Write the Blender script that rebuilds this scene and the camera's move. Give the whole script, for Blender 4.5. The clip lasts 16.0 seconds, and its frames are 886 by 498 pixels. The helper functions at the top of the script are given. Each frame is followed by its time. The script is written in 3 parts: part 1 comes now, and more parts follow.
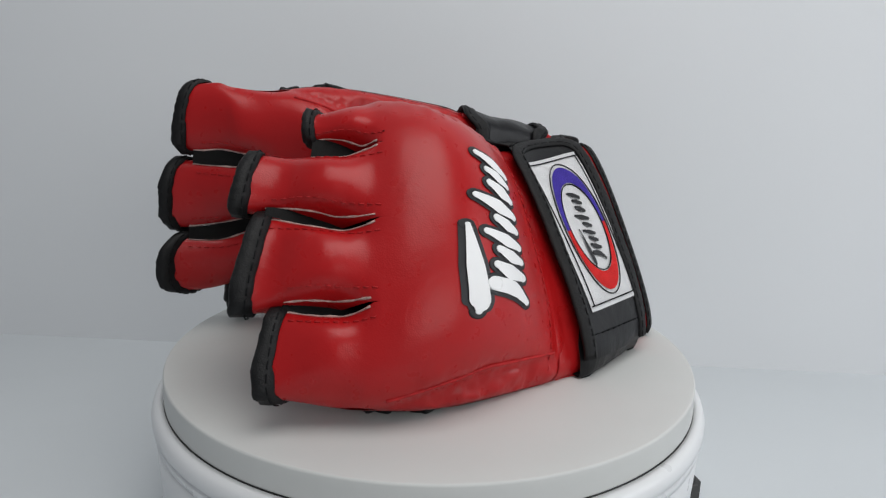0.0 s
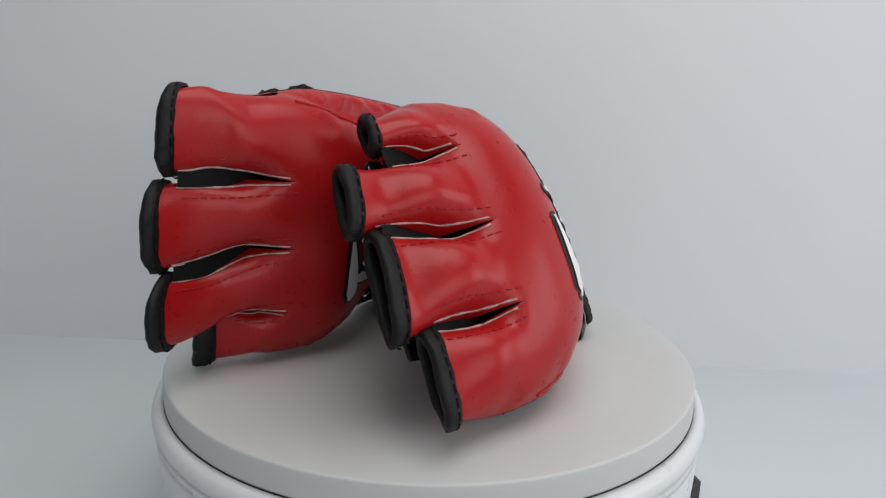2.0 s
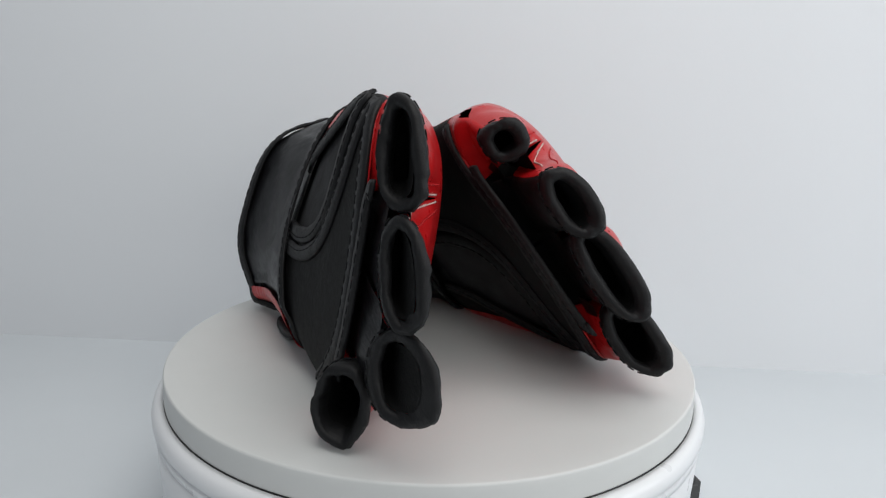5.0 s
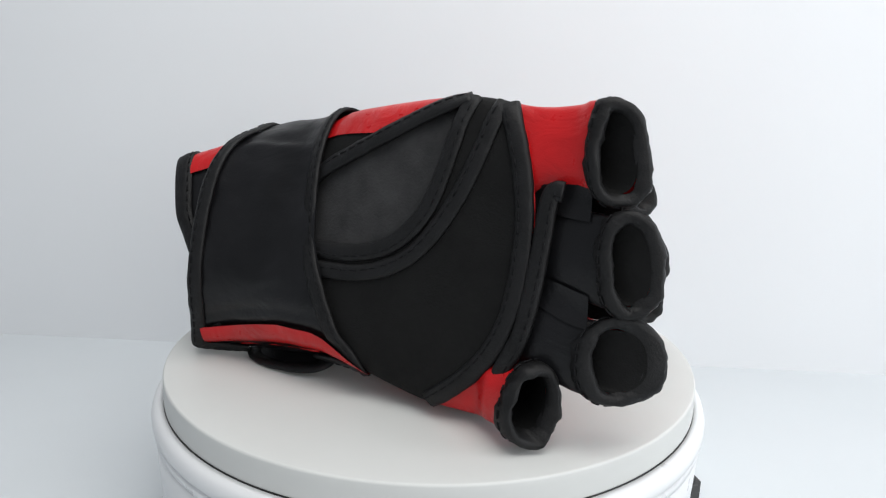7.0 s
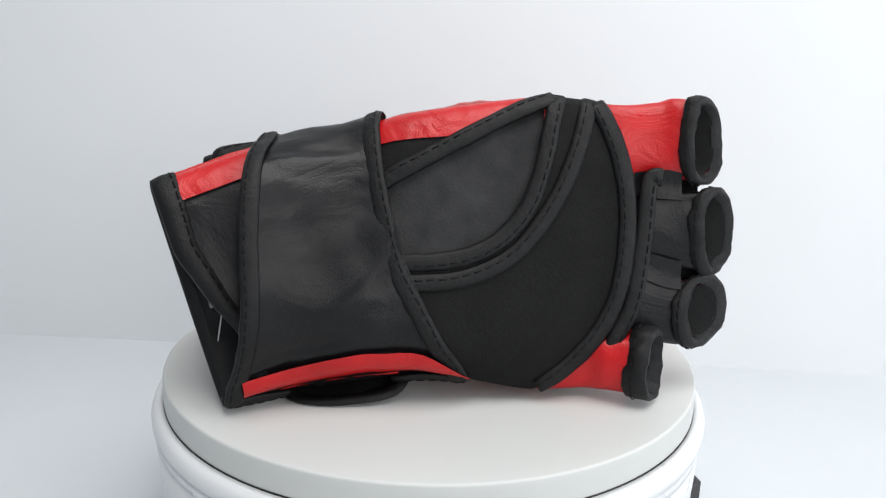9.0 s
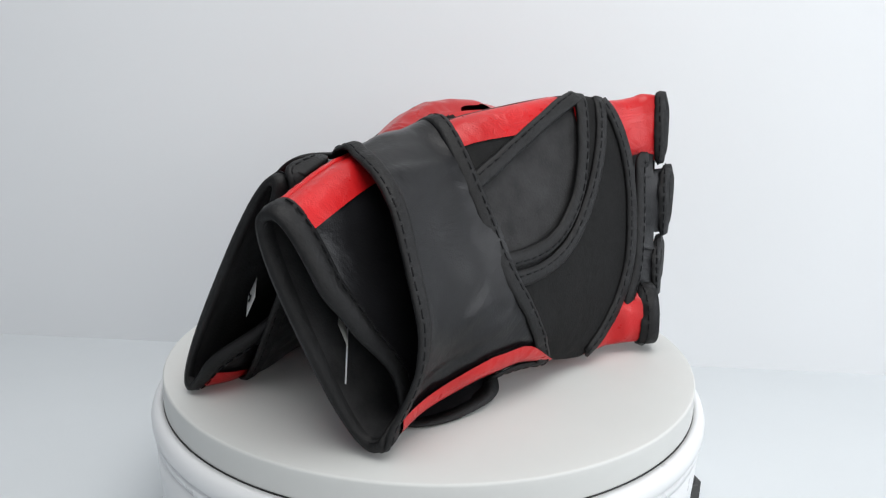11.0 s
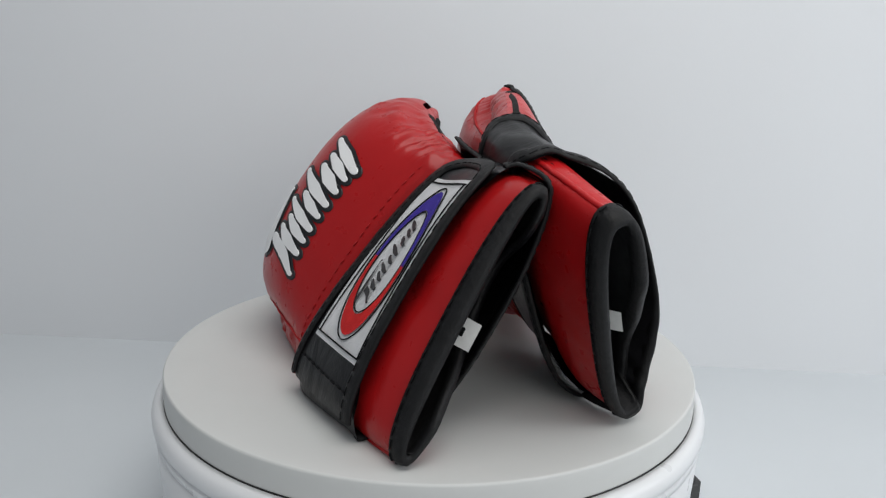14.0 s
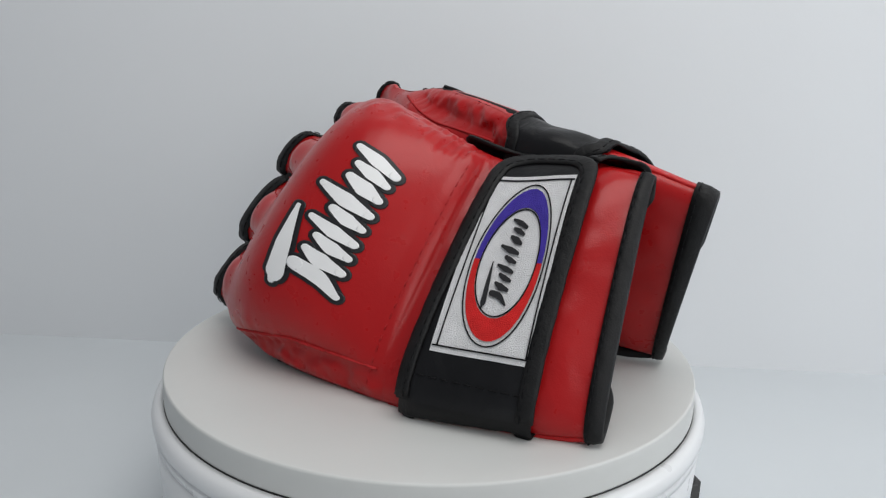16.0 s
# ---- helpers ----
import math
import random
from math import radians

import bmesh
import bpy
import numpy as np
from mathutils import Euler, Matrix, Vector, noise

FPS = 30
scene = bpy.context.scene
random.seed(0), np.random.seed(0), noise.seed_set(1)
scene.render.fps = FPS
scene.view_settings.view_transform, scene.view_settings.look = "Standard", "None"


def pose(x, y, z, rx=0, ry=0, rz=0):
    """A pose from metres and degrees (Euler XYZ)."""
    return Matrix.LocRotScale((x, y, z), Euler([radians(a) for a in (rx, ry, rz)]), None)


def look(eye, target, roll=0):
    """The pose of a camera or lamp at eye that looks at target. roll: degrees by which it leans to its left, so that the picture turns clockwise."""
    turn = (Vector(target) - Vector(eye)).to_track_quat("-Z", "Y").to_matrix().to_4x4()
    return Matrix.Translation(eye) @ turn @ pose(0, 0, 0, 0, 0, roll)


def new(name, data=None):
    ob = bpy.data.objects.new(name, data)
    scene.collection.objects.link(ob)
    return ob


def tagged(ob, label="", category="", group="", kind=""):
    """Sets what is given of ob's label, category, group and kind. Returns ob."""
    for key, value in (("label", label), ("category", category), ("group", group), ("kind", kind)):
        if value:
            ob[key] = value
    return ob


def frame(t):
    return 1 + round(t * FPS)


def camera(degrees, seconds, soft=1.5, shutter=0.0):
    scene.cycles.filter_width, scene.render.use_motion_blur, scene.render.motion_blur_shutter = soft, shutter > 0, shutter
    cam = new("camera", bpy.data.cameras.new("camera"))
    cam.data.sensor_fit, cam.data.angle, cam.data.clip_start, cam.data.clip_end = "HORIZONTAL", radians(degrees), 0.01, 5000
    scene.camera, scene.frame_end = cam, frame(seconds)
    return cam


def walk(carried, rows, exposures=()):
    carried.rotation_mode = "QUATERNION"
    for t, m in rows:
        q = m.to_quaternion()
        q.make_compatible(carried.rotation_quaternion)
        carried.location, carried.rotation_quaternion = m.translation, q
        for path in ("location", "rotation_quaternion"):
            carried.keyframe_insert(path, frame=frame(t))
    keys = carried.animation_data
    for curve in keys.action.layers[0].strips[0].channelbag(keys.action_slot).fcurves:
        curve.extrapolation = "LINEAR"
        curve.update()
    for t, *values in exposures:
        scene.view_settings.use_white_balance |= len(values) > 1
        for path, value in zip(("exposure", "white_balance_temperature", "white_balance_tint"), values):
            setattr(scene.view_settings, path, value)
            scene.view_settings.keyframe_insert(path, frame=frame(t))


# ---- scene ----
# ---------------- camera ----------------
EYE = pose(0.0, -0.3364, 0.1325, 76.112, 0.0, -0.774) @ pose(0, 0, 0, 0, 0, 1.60)
cam = camera(63.25, 16.0, soft=1.25)
EXPOSURES = [(0.0, -0.11), (2.0, -0.13), (4.2, 0.0), (6.5, 0.46), (8.5, 0.60), (9.2, 0.60), (11.5, 0.36), (12.5, 0.12), (14.5, 0.06), (16.0, 0.04)]
walk(cam, [(0.0, EYE), (16.0, EYE)], EXPOSURES)
SPIN = 18.18  # degrees a second, counter-clockwise from above

# ---------------- light ----------------
world = bpy.data.worlds.new("studio_world")
scene.world = world
world.use_nodes = True
wn = world.node_tree.nodes["Background"]
wn.inputs["Color"].default_value = (0.86, 0.92, 1.0, 1)
wn.inputs["Strength"].default_value = 0.25


def area_lamp(name, eye, target, sx, sy, watts, colour):
    d = bpy.data.lights.new(name, "AREA")
    d.shape, d.size, d.size_y, d.energy, d.color = "RECTANGLE", sx, sy, watts, colour
    ob = new(name, d)
    ob.matrix_basis = look(eye, target)
    return ob


area_lamp("softbox_top", (0.12, -0.26, 0.86), (0, 0.10, 0), 0.7, 0.6, 4.5, (1.0, 0.99, 0.97))
area_lamp("softbox_side", (1.02, -0.22, 0.36), (0.34, 0.20, 0.14), 0.5, 0.6, 3.0, (0.93, 0.96, 1.0))
# unseen fill added on the camera side to brighten the platter's rim
area_lamp("front_fill", (0.50, -0.88, 0.36), (0, 0, 0.03), 0.7, 0.5, 2.3, (1.0, 0.99, 0.97))


# ---------------- materials ----------------
def base_mat(name, colour, rough=0.5, spec=0.5, metal=0.0):
    m = bpy.data.materials.new(name)
    m.use_nodes = True
    b = m.node_tree.nodes["Principled BSDF"]
    b.inputs["Base Color"].default_value = (*colour, 1)
    b.inputs["Roughness"].default_value = rough
    b.inputs["Metallic"].default_value = metal
    b.inputs["Specular IOR Level"].default_value = spec
    return m, m.node_tree.nodes, m.node_tree.links, b


def textured(name, colour, vary, scale, rough, spec, bump, bump_scale, detail=6.0, rough_vary=0.1, kind="noise", fold=0.0, fold_scale=120):
    """Colour varied at a large scale, roughness at a middle one, and a fine relief."""
    m, n, l, b = base_mat(name, colour, rough, spec)
    co = n.new("ShaderNodeTexCoord")
    big = n.new("ShaderNodeTexNoise")
    big.inputs["Scale"].default_value = scale
    big.inputs["Detail"].default_value = detail
    l.new(co.outputs["Object"], big.inputs["Vector"])
    ramp = n.new("ShaderNodeValToRGB")
    ramp.color_ramp.elements[0].position, ramp.color_ramp.elements[1].position = 0.3, 0.7
    ramp.color_ramp.elements[0].color = (*[c * (1 - vary) for c in colour], 1)
    ramp.color_ramp.elements[1].color = (*[min(1, c * (1 + vary)) for c in colour], 1)
    l.new(big.outputs["Fac"], ramp.inputs["Fac"])
    l.new(ramp.outputs["Color"], b.inputs["Base Color"])
    mid = n.new("ShaderNodeTexNoise")
    mid.inputs["Scale"].default_value = scale * 6
    l.new(co.outputs["Object"], mid.inputs["Vector"])
    mr = n.new("ShaderNodeMapRange")
    mr.inputs["To Min"].default_value, mr.inputs["To Max"].default_value = rough - rough_vary, rough + rough_vary
    l.new(mid.outputs["Fac"], mr.inputs["Value"])
    l.new(mr.outputs["Result"], b.inputs["Roughness"])
    if kind == "noise":
        fine = n.new("ShaderNodeTexNoise")
        fine.inputs["Detail"].default_value = 3
        out = fine.outputs["Fac"]
    else:
        fine = n.new("ShaderNodeTexVoronoi")
        out = fine.outputs["Distance"]
    fine.inputs["Scale"].default_value = bump_scale
    l.new(co.outputs["Object"], fine.inputs["Vector"])
    bp = n.new("ShaderNodeBump")
    bp.inputs["Strength"].default_value = bump
    bp.inputs["Distance"].default_value = 0.0006
    l.new(out, bp.inputs["Height"])
    if fold:
        fo = n.new("ShaderNodeTexNoise")
        fo.inputs["Scale"].default_value, fo.inputs["Detail"].default_value = fold_scale, 4
        fo.inputs["Distortion"].default_value = 1.2
        l.new(co.outputs["Object"], fo.inputs["Vector"])
        fb = n.new("ShaderNodeBump")
        fb.inputs["Strength"].default_value, fb.inputs["Distance"].default_value = fold, 0.004
        l.new(fo.outputs["Fac"], fb.inputs["Height"])
        l.new(fb.outputs["Normal"], bp.inputs["Normal"])
    l.new(bp.outputs["Normal"], b.inputs["Normal"])
    return m


RED = textured("red_leather", (0.38, 0.0075, 0.009), 0.06, 30, 0.29, 0.33, 0.07, 1600, kind="voronoi", rough_vary=0.05, fold=0.10, fold_scale=45)
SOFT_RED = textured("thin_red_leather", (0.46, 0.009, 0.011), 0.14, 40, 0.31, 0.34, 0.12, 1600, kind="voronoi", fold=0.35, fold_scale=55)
BLACK = textured("black_leather", (0.0070, 0.0070, 0.0080), 0.3, 40, 0.34, 0.25, 0.10, 1500, kind="voronoi", fold=0.34, fold_scale=30)
PALM = textured("black_palm_suede", (0.0065, 0.0065, 0.0065), 0.25, 60, 0.70, 0.16, 0.4, 1200, fold=0.2, fold_scale=40)
TRIM = textured("black_binding", (0.0055, 0.0055, 0.006), 0.3, 120, 0.55, 0.28, 0.3, 1500, fold=0.14, fold_scale=140)
LINING = textured("black_lining", (0.030, 0.030, 0.031), 0.3, 90, 0.85, 0.2, 0.5, 900)
THREAD = textured("dark_thread", (0.006, 0.006, 0.007), 0.2, 300, 0.8, 0.2, 0.2, 3000)
RED_THREAD = textured("red_thread", (0.40, 0.02, 0.022), 0.2, 300, 0.8, 0.2, 0.2, 3000)
RAW_EDGE = textured("raw_leather_edge", (0.50, 0.36, 0.33), 0.35, 500, 0.85, 0.2, 0.6, 2500)
WHITE_PRINT = textured("white_print", (0.80, 0.80, 0.80), 0.03, 60, 0.42, 0.4, 0.1, 1200)
BLACK_PRINT = textured("black_print", (0.012, 0.012, 0.014), 0.1, 60, 0.45, 0.4, 0.1, 1200)
WHITE_CLOTH = textured("white_woven_label", (0.74, 0.74, 0.75), 0.06, 150, 0.85, 0.2, 0.8, 2600, kind="voronoi")
BLUE_CLOTH = textured("blue_weave", (0.055, 0.035, 0.32), 0.12, 200, 0.8, 0.2, 0.7, 2600, kind="voronoi")
RED_CLOTH = textured("red_weave", (0.62, 0.02, 0.02), 0.12, 200, 0.8, 0.2, 0.7, 2600, kind="voronoi")
TAG = textured("white_tag_satin", (0.72, 0.72, 0.70), 0.08, 200, 0.5, 0.4, 0.3, 1500)
PLATTER = textured("white_platter_plastic", (0.575, 0.583, 0.570), 0.02, 14, 0.50, 0.35, 0.05, 1500)
PLASTIC = textured("white_body_plastic", (0.70, 0.71, 0.72), 0.02, 10, 0.30, 0.5, 0.03, 900)
DARK_PLASTIC = textured("dark_grey_plastic", (0.05, 0.05, 0.05), 0.1, 60, 0.5, 0.4, 0.1, 900)
TABLE = textured("pale_table_surface", (0.60, 0.63, 0.65), 0.03, 5, 0.5, 0.3, 0.05, 500)
PAPER = textured("white_backdrop_paper", (0.70, 0.715, 0.732), 0.015, 3, 0.85, 0.2, 0.05, 300)


# ---------------- mesh helpers ----------------
def link_mesh(name, verts, faces, mat, parent=None, label="", smooth=True):
    me = bpy.data.meshes.new(name)
    base = Vector(parent["base"]) if parent is not None and "base" in parent else Vector((0, 0, 0))
    me.from_pydata([tuple(Vector(v) - base) for v in verts], [], faces)
    me.materials.append(mat)
    if smooth:
        me.polygons.foreach_set("use_smooth", [True] * len(me.polygons))
    me.update()
    ob = new(name, me)
    if parent is not None:
        ob.parent = parent
        if "base" in parent:
            ob["base"] = tuple(base)
    if label:
        ob["label"] = label
    return ob


def grid_mesh(fn, us, vs, wrap=False):
    """Vertices and faces of the sheet fn(u, v) over two lists."""
    verts = [fn(u, v) for u in us for v in vs]
    nv, faces = len(vs), []
    for i in range(len(us) - 1):
        for j in range(nv if wrap else nv - 1):
            k = (j + 1) % nv
            faces.append((i * nv + j, i * nv + k, (i + 1) * nv + k, (i + 1) * nv + j))
    return verts, faces


def tube_mesh(points, radius, sides=8, closed=False, wrinkle=0.0, flat=1.0, seed=0.0):
    """A rounded cord along a line of points."""
    pts = [Vector(p) for p in points]
    n = len(pts)
    verts, faces, last = [], [], None
    for i, p in enumerate(pts):
        a, b = (pts[i - 1], pts[(i + 1) % n]) if closed else (pts[max(i - 1, 0)], pts[min(i + 1, n - 1)])
        d = (b - a).normalized() if (b - a).length > 1e-9 else Vector((0, 0, 1))
        if last is None:
            last = d.orthogonal().normalized()
        s = (last - d * last.dot(d)).normalized()
        last = s
        w = d.cross(s)
        for j in range(sides):
            q = 2 * math.pi * j / sides
            o = s * math.cos(q) + w * math.sin(q) * flat
            r = radius
            if wrinkle:
                r *= 1 + wrinkle * noise.noise((p + o * radius * 2) * 260 + Vector((seed, 0, 0)))
            verts.append(p + o * r)
    for i in range(n if closed else n - 1):
        k = (i + 1) % n
        for j in range(sides):
            m = (j + 1) % sides
            faces.append((i * sides + j, i * sides + m, k * sides + m, k * sides + j))
    if not closed:
        faces.append(tuple(range(sides))[::-1])
        faces.append(tuple(range((n - 1) * sides, n * sides)))
    return verts, faces


def tape_mesh(fn, params, width, height, middle, stitch=0.45, soften=3):
    """A folded binding tape laid along params on the surface fn; returns its mesh and its stitch line. middle(p) gives the inside of the thing."""
    pts = [Vector(fn(a, b)) for a, b in params]
    prof = [(-1, -0.25), (-0.93, 0.55), (-0.6, 0.95), (0, 1.0), (0.6, 0.95), (0.93, 0.55), (1, -0.25)]
    verts, faces, line, ups = [], [], [], []
    n = len(pts)
    for (a, b), p in zip(params, pts):
        e, k = 0.004, 0.03
        du, dv = Vector(fn(a + e, b)) - Vector(fn(a - e, b)), Vector(fn(a, b + k)) - Vector(fn(a, b - k))
        up = du.cross(dv).normalized()
        if up.dot(p - middle(a)) < 0:
            up = -up
        ups.append(up)
    for _ in range(soften):
        ups = [(ups[max(i - 1, 0)] + ups[i] * 2 + ups[min(i + 1, n - 1)]).normalized() for i in range(n)]
        pts = [(pts[max(i - 1, 0)] + pts[i] * 6 + pts[min(i + 1, n - 1)]) / 8 if 0 < i < n - 1 else pts[i] for i in range(n)]
    for i, (p, up) in enumerate(zip(pts, ups)):
        d = (pts[min(i + 1, n - 1)] - pts[max(i - 1, 0)]).normalized()
        side = up.cross(d).normalized()
        k = noise.noise(p * 170)
        k2 = noise.noise(p * 420 + Vector((7, 0, 0)))
        w, h = width * (1 + 0.10 * k), height * (1 + 0.16 * k2)
        verts += [p + side * x * w + up * y * h for x, y in prof]
        line.append(p + side * stitch * w + up * (h - 0.00005))
    m = len(prof)
    for i in range(n - 1):
        for j in range(m):
            k = (j + 1) % m
            faces.append((i * m + j, i * m + k, (i + 1) * m + k, (i + 1) * m + j))
    faces += [tuple(range(m))[::-1], tuple(range((n - 1) * m, n * m))]
    return (verts, faces), line


def merge(pieces):
    verts, faces = [], []
    for v, f in pieces:
        o = len(verts)
        verts += v
        faces += [tuple(i + o for i in q) for q in f]
    return verts, faces


def linspace(a, b, n):
    return [a + (b - a) * i / (n - 1) for i in range(n)]


def smoothstep(a, b, x):
    t = min(1, max(0, (x - a) / (b - a)))
    return t * t * (3 - 2 * t)


def hermite(us, rows, u):
    """Smooth line through rows of numbers at the stations us."""
    us = np.asarray(us)
    if u > us[-1]:
        k = len(us) - 1
        return rows[k] + (rows[k] - rows[k - 1]) / (us[k] - us[k - 1]) * (u - us[k])
    i = int(min(max(np.searchsorted(us, u) - 1, 0), len(us) - 2))

    def slope(k):
        a, b = max(k - 1, 0), min(k + 1, len(us) - 1)
        return (rows[b] - rows[a]) / (us[b] - us[a])
    h = us[i + 1] - us[i]
    t = (u - us[i]) / h
    return ((2 * t**3 - 3 * t**2 + 1) * rows[i] + (t**3 - 2 * t**2 + t) * h * slope(i)
            + (-2 * t**3 + 3 * t**2) * rows[i + 1] + (t**3 - t**2) * h * slope(i + 1))


def dashes(line, length, gap, radius):
    """A row of stitches along a line of points."""
    pts = [Vector(p) for p in line]
    pieces, run, left, inside = [], [pts[0]], length, True
    for a, b in zip(pts, pts[1:]):
        d, pos = (b - a).length, 0.0
        while d - pos > left:
            pos += left
            p = a.lerp(b, pos / d)
            if inside:
                run.append(p)
                pieces.append(tube_mesh(run, radius, 4))
            run = [p]
            inside = not inside
            left = length if inside else gap
        left -= d - pos
        if inside:
            run.append(b)
    return merge(pieces) if pieces else ([], [])


# ---------------- backdrop and table ----------------
FLOOR_Z = -0.085
WALL = Matrix.Rotation(radians(-3.6), 4, "Z")


def thick(ob, depth, offset):
    m = ob.modifiers.new("depth", "SOLIDIFY")
    m.thickness, m.offset = depth, offset
    return ob


def backdrop():
    """White paper that stands up from the table, a little askew to the camera."""
    yb = 0.199
    prof = [(yb, FLOOR_Z - 0.003), (yb + 0.001, FLOOR_Z + 0.03), (yb + 0.01, 0.2), (yb + 0.04, 0.5), (yb + 0.10, 1.2)]
    v, f = grid_mesh(lambda p, x: WALL @ Vector((x, prof[p][0], prof[p][1])), range(len(prof)), linspace(-2.0, 2.0, 17))
    thick(tagged(link_mesh("backdrop", v, f, PAPER, smooth=False), "white paper backdrop standing behind the turntable", "backdrop", kind="structure"), 0.003, 1)
    v, f = grid_mesh(lambda y, x: WALL @ Vector((x, y, FLOOR_Z)), [-3.0, -1.0, -0.3, 0.0, yb + 0.002], linspace(-2.0, 2.0, 9))
    thick(tagged(link_mesh("floor", v, f, TABLE, smooth=False), "pale grey-white table surface under the turntable", "table surface", kind="structure"), 0.02, -1)


backdrop()


# ---------------- turntable ----------------
def lathe(profile, n=160):
    return grid_mesh(lambda i, a: Vector((profile[i][0] * math.cos(a), profile[i][0] * math.sin(a), profile[i][1])),
                     range(len(profile)), [2 * math.pi * k / n for k in range(n)], wrap=True)


def turntable():
    t = new("turntable")
    t.location = (0, 0, -0.085)
    t["base"] = (0, 0, -0.085)
    tagged(t, "round white plastic motorised display turntable on the table", "turntable")
    body = [(0.118, -0.0136), (0.1253, -0.0136), (0.1254, -0.0123), (0.1284, -0.0127), (0.1299, -0.0146), (0.1306, -0.0168), (0.1305, -0.0198),
            (0.1300, -0.0203), (0.1291, -0.0206), (0.1291, -0.0212), (0.1299, -0.0216), (0.1297, -0.0252), (0.1289, -0.0255), (0.1289, -0.0260),
            (0.1294, -0.0264), (0.1284, -0.047), (0.1276, -0.0476), (0.1276, -0.0486), (0.1283, -0.0492), (0.1278, -0.079), (0.126, -0.085), (0.0, -0.085)]
    v, f = lathe(body)
    link_mesh("base_body", v, f, PLASTIC, t)
    # dark-coloured ring painted in for the shade of the narrow gap
    v, f = lathe([(0.1185, -0.0136), (0.1254, -0.0136), (0.1254, -0.0128), (0.1185, -0.0124)])
    link_mesh("gap_shade_ring", v, f, DARK_PLASTIC, t, "dark ring that stands in for the shade in the gap round the platter")
    return t


def platter(t):
    prof = [(0.0, 0.0), (0.03, 0.0), (0.08, 0.0), (0.118, 0.0), (0.1240, 0.0), (0.12435, -0.00005), (0.1247, -0.0003), (0.1249, -0.0007), (0.1250, -0.0011), (0.12505, -0.003),
            (0.1252, -0.0108), (0.12515, -0.0115), (0.1249, -0.0119), (0.118, -0.0120)]
    v, f = lathe([(r, z) for r, z in prof])
    p = link_mesh("platter", [Vector(q) for q in v], f, PLATTER, t, "matt off-white rotating disc")
    return p


TURNTABLE = turntable()
PLATTER_PART = platter(TURNTABLE)


def plug():
    """Dark cable end at the foot of the turntable."""
    bm = bmesh.new()
    bmesh.ops.create_cube(bm, size=1)
    bmesh.ops.scale(bm, vec=(0.024, 0.02, 0.024), verts=bm.verts)
    bmesh.ops.bevel(bm, geom=bm.edges[:], offset=0.003, segments=2, affect="EDGES")
    me = bpy.data.meshes.new("power_plug")
    bm.to_mesh(me)
    bm.free()
    me.materials.append(DARK_PLASTIC)
    ob = new("power_plug", me)
    ob.matrix_basis = pose(0.124, -0.01, -0.073, 0, 0, 10)
    return tagged(ob, "dark grey power plug beside the white turntable", "plug")


plug()


